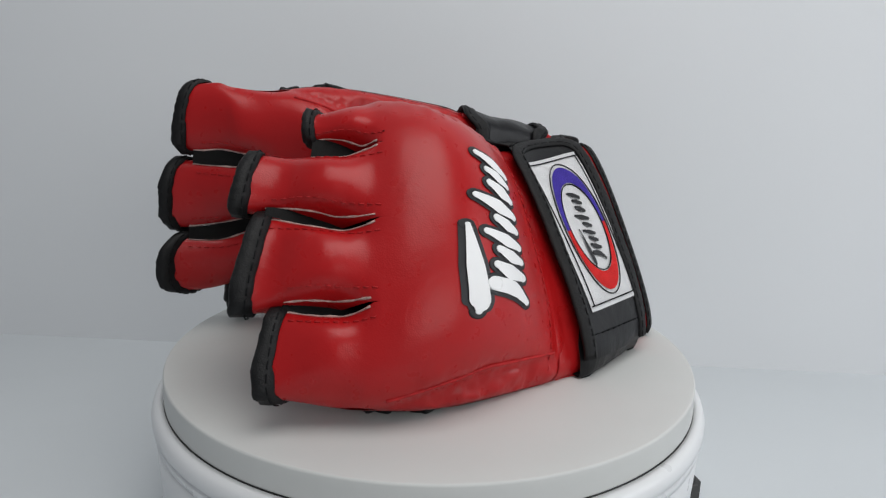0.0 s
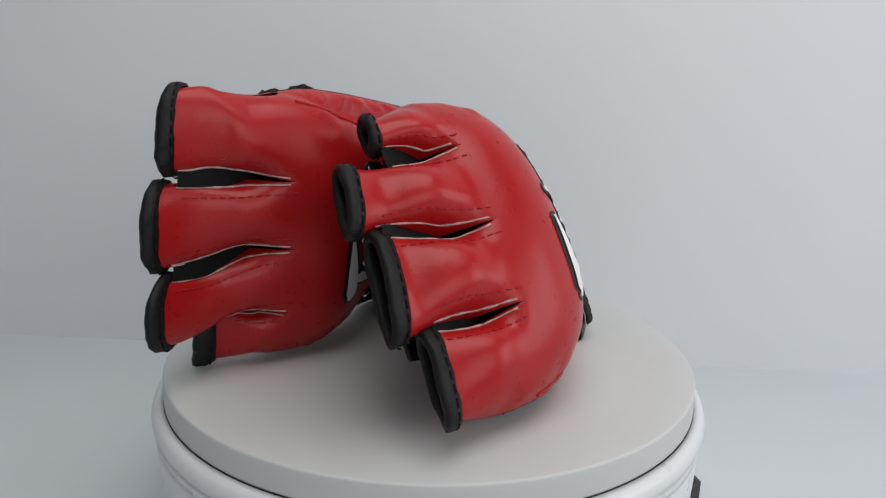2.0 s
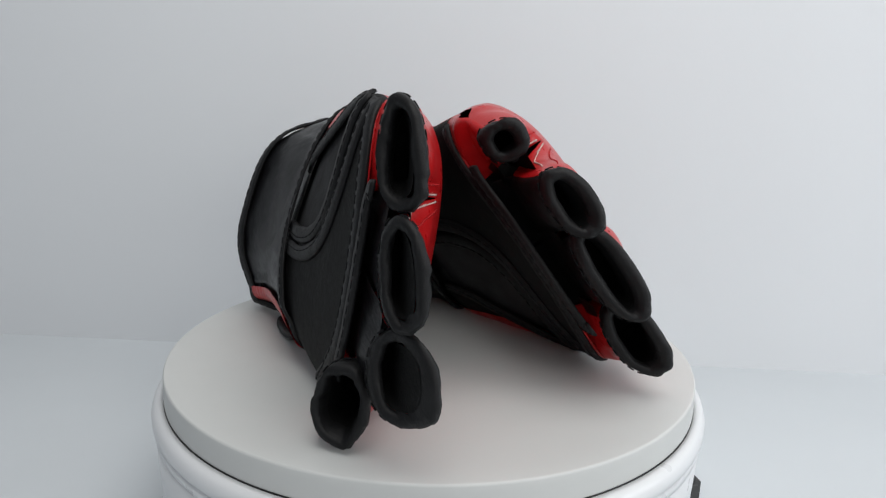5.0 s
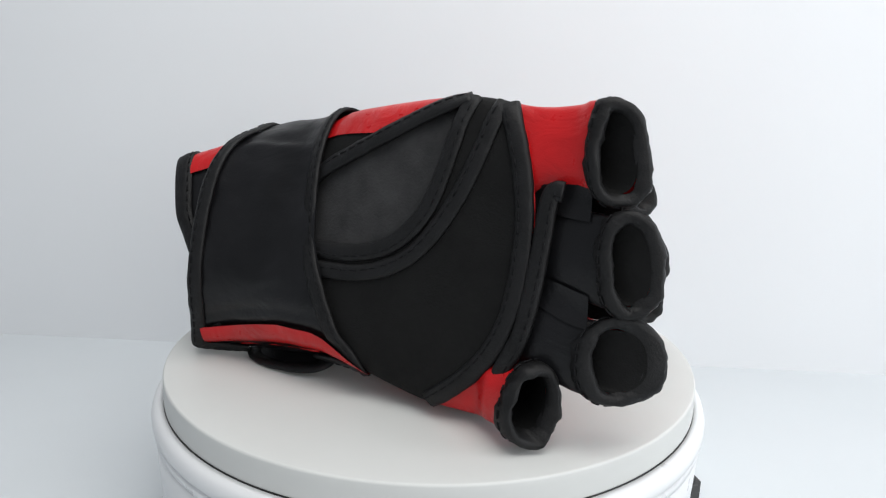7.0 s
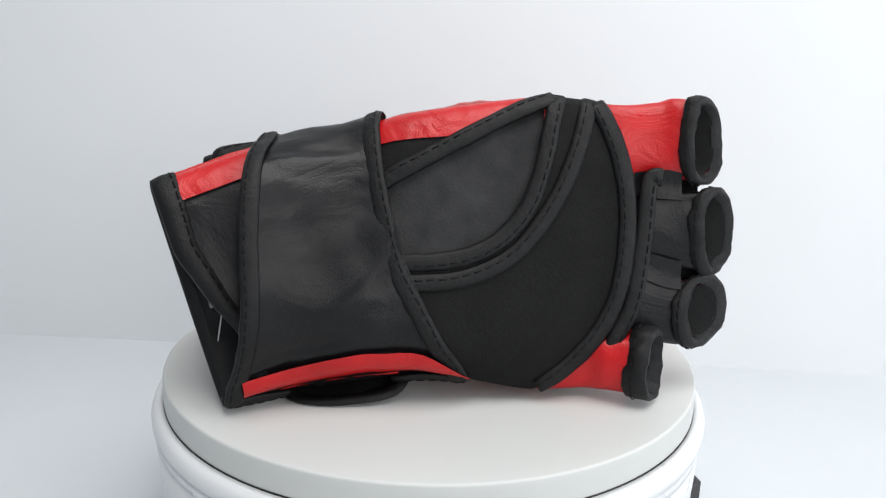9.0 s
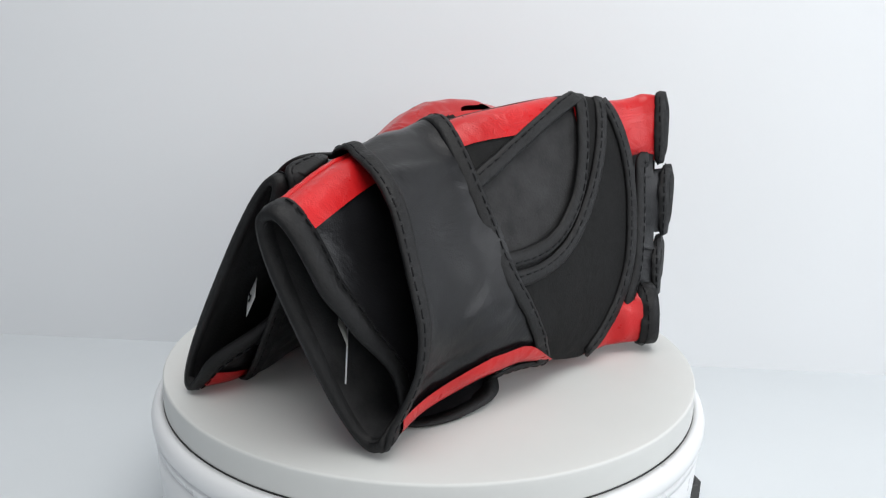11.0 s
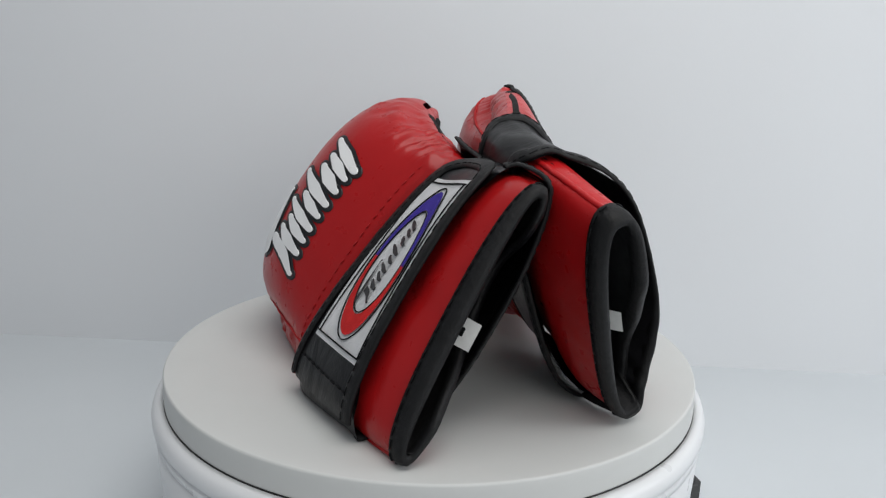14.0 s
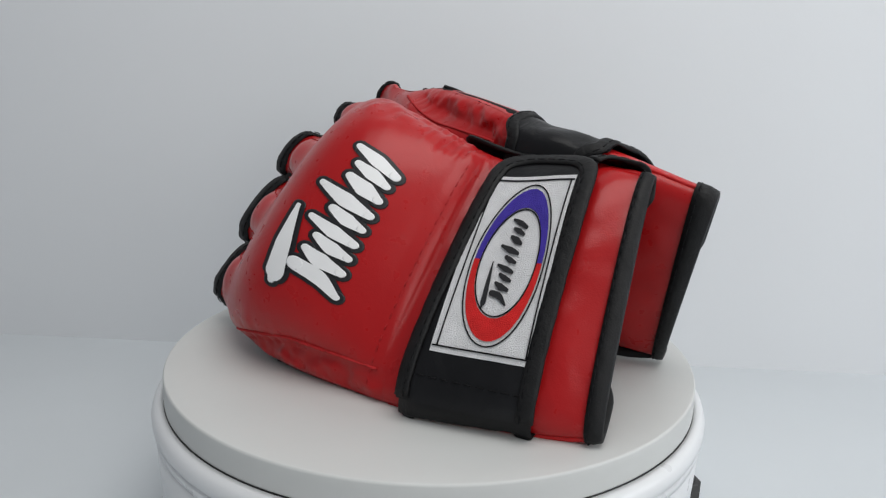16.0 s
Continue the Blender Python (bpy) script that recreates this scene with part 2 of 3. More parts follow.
# ---------------- the gloves ----------------
class Shape:
    """One glove laid out over u (cuff edge to fingertips), v (edge to edge) and n (towards the back of the glove)."""

    def __init__(self, stations, side, fingers, strap, flare, full):
        self.us = [s[0] for s in stations]
        self.rows = [np.array(s[1:], float) for s in stations]
        self.side = side  # +1: index finger at +v, -1: at -v
        self.fingers = fingers
        self.flare = flare
        self.full = full  # how square the cushion is in section
        self.strap = strap  # u of its two edges on the thumb side

    def frame_at(self, u):
        r = hermite(self.us, self.rows, u)
        e = 0.01
        a = hermite(self.us, self.rows, (u + e)) - hermite(self.us, self.rows, max(u - e, 0))
        c, vv = Vector(r[:3]) / 1000, Vector(r[3:6]) / 1000
        ax = Vector(a[:3]).normalized()
        nn = vv.cross(ax).normalized()
        return c, vv, nn, r[6] / 1000, r[7] / 1000

    def at(self, u, v, n):
        c, vv, nn, _, _ = self.frame_at(u)
        return c + vv * v + nn * n

    def round_off(self, v, p=2.6):
        return max(0.0, 1 - min(1, abs(v)) ** p) ** (1 / p)

    def border(self, u, v):
        """How far the raised cushion reaches towards the edges; a flange is left on the thumb side of the wrist."""
        if v * self.side > 0:
            return 1.02 - 0.19 * (1 - smoothstep(0.52, 0.74, u))
        return 1.02 - 0.08 * (1 - smoothstep(0.50, 0.72, u))

    def top(self, u, v):
        """Height of the back: a thin wrist layer and, on it, the raised cushion with its own rounded border."""
        _, _, _, to, _ = self.frame_at(u)
        low = min(to, 0.014)
        edge = self.round_off(v / self.border(u, v), self.full)
        k = max(0.0, 0.60 - u) / 0.222
        step = max(0.0, 1 - k ** 2.4) ** 0.5
        return low * self.round_off(v) + (to - low) * edge * step

    def under(self, u, v):
        _, _, _, _, ti = self.frame_at(u)
        return ti * self.round_off(v, 3.0 - (0.9 if self.side < 0 else 0.1) * smoothstep(0.28, 0.0, u))

    def back(self, u, v, lift=0.0):
        return self.at(u, v, self.top(u, v) + lift)

    def palm(self, u, v, lift=0.0):
        return self.at(u, v, -self.under(u, v) - lift)

    def ring(self, u, q, lift=0.0):
        """A point of the section at u, at the angle q (0: +v edge, 90 degrees: back)."""
        c, vv, nn, to, ti = self.frame_at(u)
        w = vv.length
        cq, sq = math.cos(q), math.sin(q)
        p = 2 / 2.6
        x = math.copysign(abs(cq) ** p, cq)
        n = self.top(u, x) if sq > 0 else -self.under(u, x)
        return c + vv * x + nn * n + (vv.normalized() * cq + nn * sq) * lift

    # fingers -------------------------------------------------------
    def finger_section(self, f, u):
        b = (u - f["us"]) / (f["ue"] - f["us"])
        b = min(max(b, 0), 1.15)
        s = smoothstep(0.0, 0.9, b) * 0.9 + 0.1 * b
        lo = f["a0"] + (f["a1"] - f["a0"]) * s
        hi = f["b0"] + (f["b1"] - f["b0"]) * s
        leaf = 0.028 * math.sin(math.pi * min(1.0, b / 0.85))  # the slits gape between their ends
        lo += leaf if f["a0"] > -0.99 else 0.0
        hi -= leaf if f["b0"] < 0.99 else 0.0
        return b, (lo + hi) / 2, (hi - lo) / 2

    def finger(self, f, u, x, sign, lift=0.0):
        b, mid, half = self.finger_section(f, u)
        v = mid + half * x + (f["tilt"] * b * self.round_off(x, 2.4) if sign > 0 else 0.0)
        mix = smoothstep(0.0, 0.30, b)
        r = self.round_off(x, 2.4)
        curl = f["curl"] / 1000 * b ** 2.6
        if sign > 0:
            pad = self.top(u, v)
            tip = (f["to"] / 1000 + (pad - f["to"] / 1000) * (1 - smoothstep(0.3, 1.1, b))) * r
            n = pad + (tip - pad) * mix + lift
        else:
            pad = self.under(u, v)
            tip = f["ti"] / 1000 * r
            n = -(pad + (tip - pad) * mix) - lift
        return self.at(u, v, n + curl)

    def sleeve(self, f, t, x, sign):
        """The finger's skin, t from its root to its slanting open end."""
        y = sign * self.round_off(x, 2.4)
        root = 0.70 if sign > 0 else 0.60
        return self.finger(f, root + (f["ue"] + f["cut"] * y - root) * t, x, sign)

    def mouth(self, f, du, q, lift):
        """A point round a finger's open end; du along the finger from its edge, in metres."""
        cq, sq = math.cos(q), math.sin(q)
        p = 2 / 2.4
        x = math.copysign(abs(cq) ** p, cq)
        y = math.copysign(abs(sq) ** p, sq)
        u = f["ue"] + f["cut"] * y + du / 0.2
        a = self.finger(f, u, x, 1 if sq > 0 else -1)
        b, mid, half = self.finger_section(f, u)
        c, vv, nn, to, ti = self.frame_at(u)
        out = (vv.normalized() * cq + nn * sq)
        return a + out * lift


def xs_round(n):
    return [math.sin((i / (n - 1) - 0.5) * math.pi) for i in range(n)]


def crease(p, amount, scale, seed):
    """A small fold offset at p."""
    return amount * noise.fractal(p * scale + Vector((seed, seed * 2, 0)), 1.0, 2.0, 3)


def build_glove(s, base, label):
    g = new("mma_glove")
    g.location = base
    g["base"] = tuple(base)
    tagged(g, label, "glove", "pair of gloves")
    sd = s.side
    FX = s.fingers
    us0 = 0.70

    def up(name, fn, us, vs, mat, lab="", parent=g, wrap=False):
        v, f = grid_mesh(fn, us, vs, wrap)
        return link_mesh(name, v, f, mat, parent, lab)

    def cord(name, line, r, mat, parent=g, lab="", closed=False, wrinkle=0.25, flat=1.0):
        v, f = tube_mesh(line, r, 8, closed, wrinkle, flat)
        return link_mesh(name, v, f, mat, parent, lab)

    def stitches(line, parent, mat=THREAD, length=0.0032, gap=0.0016, r=0.00035):
        v, f = dashes(line, length, gap, r)
        if v:
            link_mesh("stitching", v, f, mat, parent)

    def tape(name, fn, params, parent, width=0.0036, height=0.0016, stitch=0.45):
        mesh, line = tape_mesh(fn, params, width, height, lambda u: s.at(u, 0, 0), stitch)
        ob = link_mesh(name, *mesh, TRIM, parent)
        stitches(line, ob)
        return ob
    flat_palm = lambda u, v: s.palm(u, max(-0.999, min(0.999, v)), 0.0009)

    # cuff
    vs = xs_round(61)

    def cuff_fn(u, v):
        p = s.back(u, v)
        c, vv, nn, to, ti = s.frame_at(u)
        return p + nn * crease(p, 0.0010, 45, 3) * (1 - abs(v) ** 6)
    cuff = up("cuff_back", cuff_fn, linspace(0, 0.37, 26), vs, RED, "red leather cuff")
    lens = thumb_lens(s)
    under = [math.pi + math.pi * k / 60 for k in range(61)]
    up("cuff_palm", lambda t, q: s.ring(cuff_edge(s, q) + (0.36 - cuff_edge(s, q)) * t, q, 0.0), linspace(0, 1, 22), under, BLACK, "black leather underside of the cuff")
    def strip(u, t, edge, wide, end, lift):
        # a red strip along one edge of the palm side, narrowing towards the thumb opening
        w = wide * (1 - 0.85 * smoothstep(end * 0.78, end, u))
        v = edge * (1.003 - w * (1 - math.sin(t * math.pi / 2)))
        return s.palm(u, v, lift * (1 - t ** 5) + 0.0002 - 0.0008 * t ** 8)
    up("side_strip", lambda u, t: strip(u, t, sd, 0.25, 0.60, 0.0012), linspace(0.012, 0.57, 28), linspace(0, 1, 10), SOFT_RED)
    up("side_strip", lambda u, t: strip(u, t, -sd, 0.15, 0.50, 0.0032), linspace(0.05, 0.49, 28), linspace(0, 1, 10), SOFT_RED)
    for e in (1, -1):
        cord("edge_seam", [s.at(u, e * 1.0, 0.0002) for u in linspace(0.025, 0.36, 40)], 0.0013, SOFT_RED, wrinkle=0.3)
    # inner lining of the cuff and its bound edge
    angles = [2 * math.pi * k / 96 for k in range(96)]
    v, f = grid_mesh(lambda t, q: inside_ring(s, cuff_edge(s, q) + (0.66 - cuff_edge(s, q)) * t, q), linspace(0.0, 1.0, 22), angles, True)
    f.append(tuple(range(21 * len(angles), 22 * len(angles))))
    link_mesh("cuff_lining", v, f, LINING, g)
    trim_profile = [(0.034, 0.0006), (0.032, 0.0016), (0.012, 0.0020), (-0.004, 0.0012), (-0.006, -0.0006), (-0.003, -0.0022), (0.02, -0.0030)]
    cuff_trim = up("cuff_binding", lambda i, q: s.ring(cuff_edge(s, q) + trim_profile[i][0], q, trim_profile[i][1]) , range(len(trim_profile)), angles, TRIM, wrap=True)
    stitches([s.ring(cuff_edge(s, q) + 0.026, q, 0.0020) for q in angles + angles[:1]], cuff_trim)

    # padded back
    def pad_fn(u, v):
        p = s.back(u, v)
        c, vv, nn, to, ti = s.frame_at(u)
        e = smoothstep(0.37, 0.345, u)
        w = smoothstep(0.70, 0.95, abs(v)) * smoothstep(0.70, 0.62, u)
        small = smoothstep(0.72, 0.97, -v * sd) * smoothstep(0.385, 0.41, u) * smoothstep(0.53, 0.46, u)
        fold = 0.0011 * small * (math.sin(u * 260 + 2.5 * noise.noise(p * 60)) + 0.5 * math.sin(u * 420 + v * 3))
        return p - nn * (0.001 * e - w * crease(p, 0.0022, 110, 5) - fold)
    pad = up("back_pad", pad_fn, linspace(0.345, us0, 90), vs, RED, "padded smooth red leather back")
    seam = [s.back(0.392, v, 0.0004) for v in linspace(-0.92, 0.92, 60)]
    stitches(seam, pad, RED_THREAD, 0.0026, 0.0022, 0.00028)
    border = [(u, sd * s.border(u, sd) * 0.975) for u in linspace(0.385, 0.69, 50)]
    cord("border_seam", [s.back(u, v, 0.0001) for u, v in border], 0.0007, RED_THREAD, pad)

    # palm panel with the thumb opening cut through it
    arc_u = lambda x: 0.80 - 0.105 * abs(x) ** 2.2 - 0.09 * max(0, -x) ** 3
    pu, pv = linspace(0.30, 0.81, 110), xs_round(121)
    verts, faces = grid_mesh(lambda u, v: s.palm(u, v, 0.0006), pu, pv)
    keep = []
    for q in faces:
        i, j = q[0] // len(pv), q[0] % len(pv)
        if not lens["inside"](pu[i], pv[j]) and pu[i] < arc_u(pv[j] * sd) + 0.006:
            keep.append(q)
    palm = link_mesh("palm_panel", verts, keep, PALM, g, "black suede palm with a cut-out for the thumb")
    tape("thumb_binding", flat_palm, lens["near"], palm, stitch=0.4)
    tape("thumb_binding", flat_palm, lens["far"], palm, stitch=-0.4)
    tape("thumb_binding", flat_palm, lens["outer"], palm, stitch=0.3)
    # curved seam before the fingers
    arc = [(arc_u(x), x * sd) for x in linspace(-0.96, 0.98, 60)]
    tape("palm_binding", flat_palm, arc, palm, 0.0038)
    cord("palm_piping", [s.palm(u + 0.020, v, 0.0000) for u, v in arc], 0.0005, RED, palm, "red piping")

    yoke = [(u, v * sd) for u, v in bend([(0.876, 0.50), (0.853, 0.50), (0.843, 0.42), (0.842, 0.1), (0.830, -0.35), (0.797, -0.62), (0.797, -0.72)], 60)]
    tape("palm_binding", flat_palm, yoke, palm, 0.0036)

    # fingers
    for k, f in enumerate(FX):
        ft = up("finger_sleeve", lambda t, x: s.sleeve(f, t, x, 1), linspace(0, 1, 26), xs_round(25), RED, "padded red finger sleeve")
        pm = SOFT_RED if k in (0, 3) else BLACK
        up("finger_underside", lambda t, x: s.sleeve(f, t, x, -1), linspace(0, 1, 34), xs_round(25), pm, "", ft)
        ang = [2 * math.pi * i / 72 for i in range(72)]
        prof = [(-0.0080, 0.0003), (-0.0074, 0.0015), (-0.0035, 0.0020), (0.0005, 0.0018), (0.0014, 0.0002), (0.0008, -0.0016), (-0.006, -0.0026)]

        def mouth_fn(i, q, prof=prof):
            p = s.mouth(f, prof[i][0], q, prof[i][1])
            return p + Vector((1, 1, 1)) * (crease(p, 0.0010, 85, k) + crease(p, 0.0005, 240, k + 3))
        tr = up("finger_binding", mouth_fn, range(len(prof)), ang, TRIM, "", ft, True)
        stitches([s.mouth(f, -0.0052, q, 0.0021) for q in ang + ang[:1]], tr)
        # lining darker than the cuff's: shade inside the open end put into its colour
        v, fc = grid_mesh(lambda i, q: s.mouth(f, -0.005 - 0.005 * i, q, -0.0026 - 0.0004 * i), range(7), ang, True)
        fc.append(tuple(range(6 * len(ang), 7 * len(ang))))
        link_mesh("finger_lining", v, fc, PALM, ft)

    # slits between the fingers: raw edges, stitches, gusset coloured dark for the shade inside
    for fa, fb in zip(FX, FX[1:]):
        a, b = (fa, fb) if fa["a0"] < fb["a0"] else (fb, fa)
        tip = max(a["us"], b["us"])
        ue = min(a["ue"], b["ue"]) - 0.012

        def gus(u, t, a=a, b=b):
            _, m1, h1 = s.finger_section(a, u)
            _, m2, h2 = s.finger_section(b, u)
            v = (m1 + h1 * 0.94) * (1 - t) + (m2 - h2 * 0.94) * t
            n = min(s.top(u, v) * 0.42, 0.006)
            return s.at(u, v, n)
        gm = up("slit_gusset", gus, linspace(tip - 0.01, ue, 16), linspace(0, 1, 5), PALM)
        def web(u, t, a=a, b=b):
            _, m1, h1 = s.finger_section(a, u)
            _, m2, h2 = s.finger_section(b, u)
            v = (m1 + h1 * 0.8) * (1 - t) + (m2 - h2 * 0.8) * t
            return s.at(u, v, -0.0044 + 0.0010 * math.sin(math.pi * t))
        up("palm_web", web, linspace(tip - 0.03, ue - 0.065, 12), linspace(0, 1, 6), BLACK, "", gm)
        for ff, x in ((a, 0.93), (b, -0.93)):
            line = [s.finger(ff, u, x * (0.99 if u > tip + 0.05 else 1), 1, 0.0003) for u in linspace(tip + 0.012, ue, 24)]
            v, fc = tube_mesh(line, 0.00042, 5, False, 0.8)
            link_mesh("raw_edge", v, fc, RAW_EDGE, gm)
            st = [s.finger(ff, u, x * 0.74, 1, 0.0003) for u in linspace(tip, ue, 24)]
            stitches(st, gm, RED_THREAD, 0.0022, 0.0014, 0.0003)

    wrist_strap(s, g, up, cord, stitches)
    printed_mark(s, g)
    size_tag(s, g)
    return g


def thumb_lens(s):
    """Outline of the thumb opening on the palm."""
    sd = s.side
    near = [(u, v * sd) for u, v in bend([(0.345, 0.40), (0.45, 0.67), (0.55, 0.89), (0.615, 0.985)], 30)]
    far = [(u, v * sd) for u, v in bend([(0.345, -0.18), (0.43, -0.17), (0.515, -0.04), (0.575, 0.22), (0.60, 0.50), (0.612, 0.78), (0.622, 0.985)], 36)]
    outer = [(u, v * sd) for u, v in bend([(0.345, -0.36), (0.46, -0.29), (0.555, -0.08), (0.62, 0.25), (0.66, 0.60), (0.685, 0.985)], 36)]

    def inside(u, v):
        if u < 0.345 or u > 0.61:
            return False
        a = np.interp(u, [p[0] for p in near], [p[1] * sd for p in near])
        b = np.interp(u, [p[0] for p in far], [p[1] * sd for p in far])
        return b < v * sd < a
    return {"near": near, "far": far, "outer": outer, "inside": inside}


def inside_ring(s, u, q):
    """A point of the section drawn in a little, for linings."""
    c = s.at(u, 0, 0)
    return c + (s.ring(u, q, -0.0012) - c) * 0.965


def strap_edges(s, q):
    """Near and far edge of the strap at the angle q of the section."""
    x = math.cos(q) * s.side  # +1 at the thumb side
    p = smoothstep(0.15, -0.1, math.sin(q))  # 1 on the palm
    tuck = 0.022 * smoothstep(0.1, 0.4, math.sin(q)) * smoothstep(-0.75, -0.45, math.cos(q))
    lo = s.strap[0] + tuck - (s.strap[0] - (0.040 if s.side < 0 else 0.022)) * p * (1 - x) / 2 - 0.015 * (1 - x) / 2
    hi = s.strap[1] - tuck + 0.13 * p * ((1 - x) / 2) ** 2.4
    return lo, hi


def cuff_edge(s, q):
    """The cuff's edge: straight on the back, drawn in towards the strap on the palm."""
    x = math.cos(q) * s.side
    if s.side > 0:
        return s.flare * smoothstep(0.3, -0.6, x) * smoothstep(-0.98, -0.8, x) * smoothstep(0.05, -0.25, math.sin(q))
    return s.flare * smoothstep(0.7, -0.2, x) * smoothstep(-0.85, -0.3, x) * smoothstep(0.05, -0.25, math.sin(q))


def strap_lift(s, q, t=0.5):
    """How far the strap stands off the cuff: close all round, but gaping at the cuff on the palm of the loose one."""
    a = math.degrees(q) % 360
    sewn = smoothstep(228, 214, a) * smoothstep(172, 184, a) if s.side > 0 else 0.0
    away = 0.013 * smoothstep(222, 268, a) * smoothstep(340, 286, a) * (1 - t) ** 1.1 if s.side > 0 else 0.0
    return 0.0034 - 0.0026 * sewn + away


def strap_point(s, u, q, t, more=0.0):
    """A point of the strap, kept above the platter."""
    p = s.ring(u, q, strap_lift(s, q, t) + more)
    p.z = max(p.z, 0.0014)
    return p


def wrist_strap(s, g, up, cord, stitches):
    angles = [2 * math.pi * k / 200 for k in range(200)]

    def strap_fn(i, q):
        lo, hi = strap_edges(s, q)
        t = i / 14
        u = lo + (hi - lo) * t
        p = strap_point(s, u, q, t)
        a = math.degrees(q) % 360
        ridge = sum(h * math.exp(-((a - at + 7 * noise.noise(Vector((t * 2, at, 0)))) / 4.5) ** 2) for at, h in ((302, 0.0013), (252, 0.0009), (232, -0.0008)))
        return p + (p - s.at(u, 0, 0)).normalized() * (crease(p, 0.0009, 70, 9) + crease(p, 0.0010, 34, 4) + ridge * math.sin(math.pi * t) ** 0.5)
    strap = up("wrist_strap", strap_fn, range(15), angles, BLACK, "wide black leather hook-and-loop wrist strap", g, True)
    for t in (0, 1):
        around = [radians(a) for a in range(172, 425, 2)] if s.side > 0 else [radians(a) for a in range(172, 386, 2)]
        fn = lambda u, q: strap_point(s, u, q, t, 0.0002)
        inset = 0.014 if t == 0 else -0.014
        mesh, line = tape_mesh(fn, [(strap_edges(s, q)[t] + inset, q) for q in around], 0.0036, 0.0013, lambda u: s.at(u, 0, 0), 0.45 if t == 0 else -0.45, 8)
        ob = link_mesh("strap_binding", *mesh, TRIM, strap)
        stitches(line, ob)
    # free end: a second layer with a rounded, bound tip
    lo, hi = (s.strap[0] - 0.004, s.strap[1] - 0.002) if s.side < 0 else (0.165, 0.375)
    top, start = (0.96, -0.97) if s.side < 0 else (1.21, -0.6)

    def outline(t):
        # down one edge, round the tip, back along the other; t from 0 to 1
        if t < 0.4:
            return lo, start + (top - 0.22 - start) * t / 0.4
        if t > 0.6:
            return hi, top - 0.22 - (top - 0.22 - start) * (t - 0.6) / 0.4
        a = math.pi * (t - 0.4) / 0.2
        c, sn = math.cos(a), math.sin(a)
        cu = math.copysign(abs(c) ** 0.6, c)
        return (lo + hi) / 2 - (hi - lo) / 2 * cu, top - 0.22 + 0.22 * abs(sn) ** 0.6
    rim = [outline(t) for t in linspace(0, 1, 90)]
    if s.side > 0:
        rim = [(u, -v) for u, v in rim]

    def flap_fn(i, k):
        (ua, va), (ub, vb) = rim[i], rim[len(rim) - 1 - i]
        return on_strap(s, ua + (ub - ua) * k, va + (vb - va) * k, 0.0004)
    flap = up("strap_end", flap_fn, range(len(rim) // 2), linspace(0, 1, 10), BLACK, "rounded free end of the strap", g)
    mid = (lo + hi) / 2
    mesh, line = tape_mesh(lambda u, v: on_strap(s, u, v, 0.0004), [(mid + (u - mid) * 0.88, v * 0.985) for u, v in rim], 0.0035, 0.0013, lambda u: s.at(u, 0, 0), 0.5)
    ob = link_mesh("strap_binding", *mesh, TRIM, flap)
    stitches(line, ob)
    cross = [on_strap(s, u, -0.80 if s.side < 0 else 0.55, 0.0008) for u in linspace(lo + 0.02, hi - 0.02, 20)]
    stitches(cross, strap)
    if s.side < 0:
        label_patch(s, flap)
    return strap


def on_strap(s, u, v, lift):
    if s.side > 0 and v < -0.85:
        # past the edge the free end hangs down and curls under on to the platter
        k = (-0.85 - v) / 0.39
        n = s.top(u, -0.84) + 0.0054 + lift
        p = s.at(u, v, n - (n + 0.002) * k ** 1.4)
        p.z = max(p.z, 0.0014 + lift)
        return p
    return s.at(u, v, s.top(u, v * 0.985) + 0.0054 + lift)


def sheet_poly(place, pts, lift, thick=0.0004):
    """A flat outline (star-shaped about its middle) laid on a surface as a thin sheet."""
    cx, cy = sum(p[0] for p in pts) / len(pts), sum(p[1] for p in pts) / len(pts)
    n, rings = len(pts), 5
    verts, faces = [place(cx, cy, lift)], []
    for r in range(1, rings + 1):
        k = r / rings
        verts += [place(cx + (x - cx) * k, cy + (y - cy) * k, lift) for x, y in pts]
    verts += [place(x, y, lift - thick) for x, y in pts]
    for j in range(n):
        m = (j + 1) % n
        faces.append((0, 1 + j, 1 + m))
        for r in range(rings):
            a, b = 1 + r * n, 1 + (r + 1) * n
            faces.append((a + j, b + j, b + m, a + m))
    return verts, faces


def ribbon(place, line, widths, lift):
    """A stroke of changing width laid on a surface, with round ends."""
    pts, left, right = [Vector((*p, 0)) for p in line], [], []
    for i, p in enumerate(pts):
        d = (pts[min(i + 1, len(pts) - 1)] - pts[max(i - 1, 0)]).normalized()
        o = Vector((-d.y, d.x, 0)) * np.interp(i / (len(pts) - 1), linspace(0, 1, len(widths)), widths)
        left.append(p + o)
        right.append(p - o)
    verts, faces = [], []
    for a, b in zip(left, right):
        verts += [place(*(a.lerp(b, t)).xy, lift) for t in (0, 0.33, 0.67, 1)]
    for i in range(len(pts) - 1):
        for j in range(3):
            faces.append((i * 4 + j, i * 4 + j + 1, i * 4 + j + 5, i * 4 + j + 4))
    for i, w in ((0, widths[0]), (len(pts) - 1, widths[-1])):
        disc = [(pts[i].x + w * math.cos(t), pts[i].y + w * math.sin(t)) for t in linspace(0, 2 * math.pi, 13)[:-1]]
        dv, df = sheet_poly(place, disc, lift)
        o = len(verts)
        verts += dv
        faces += [tuple(k + o for k in q) for q in df]
    return verts, faces


def bend(points, n=24):
    """A smooth line through a few points."""
    rows = [np.array(p, float) for p in points]
    us = linspace(0, 1, len(rows))
    return [tuple(hermite(us, rows, t)) for t in linspace(0, 1, n)]


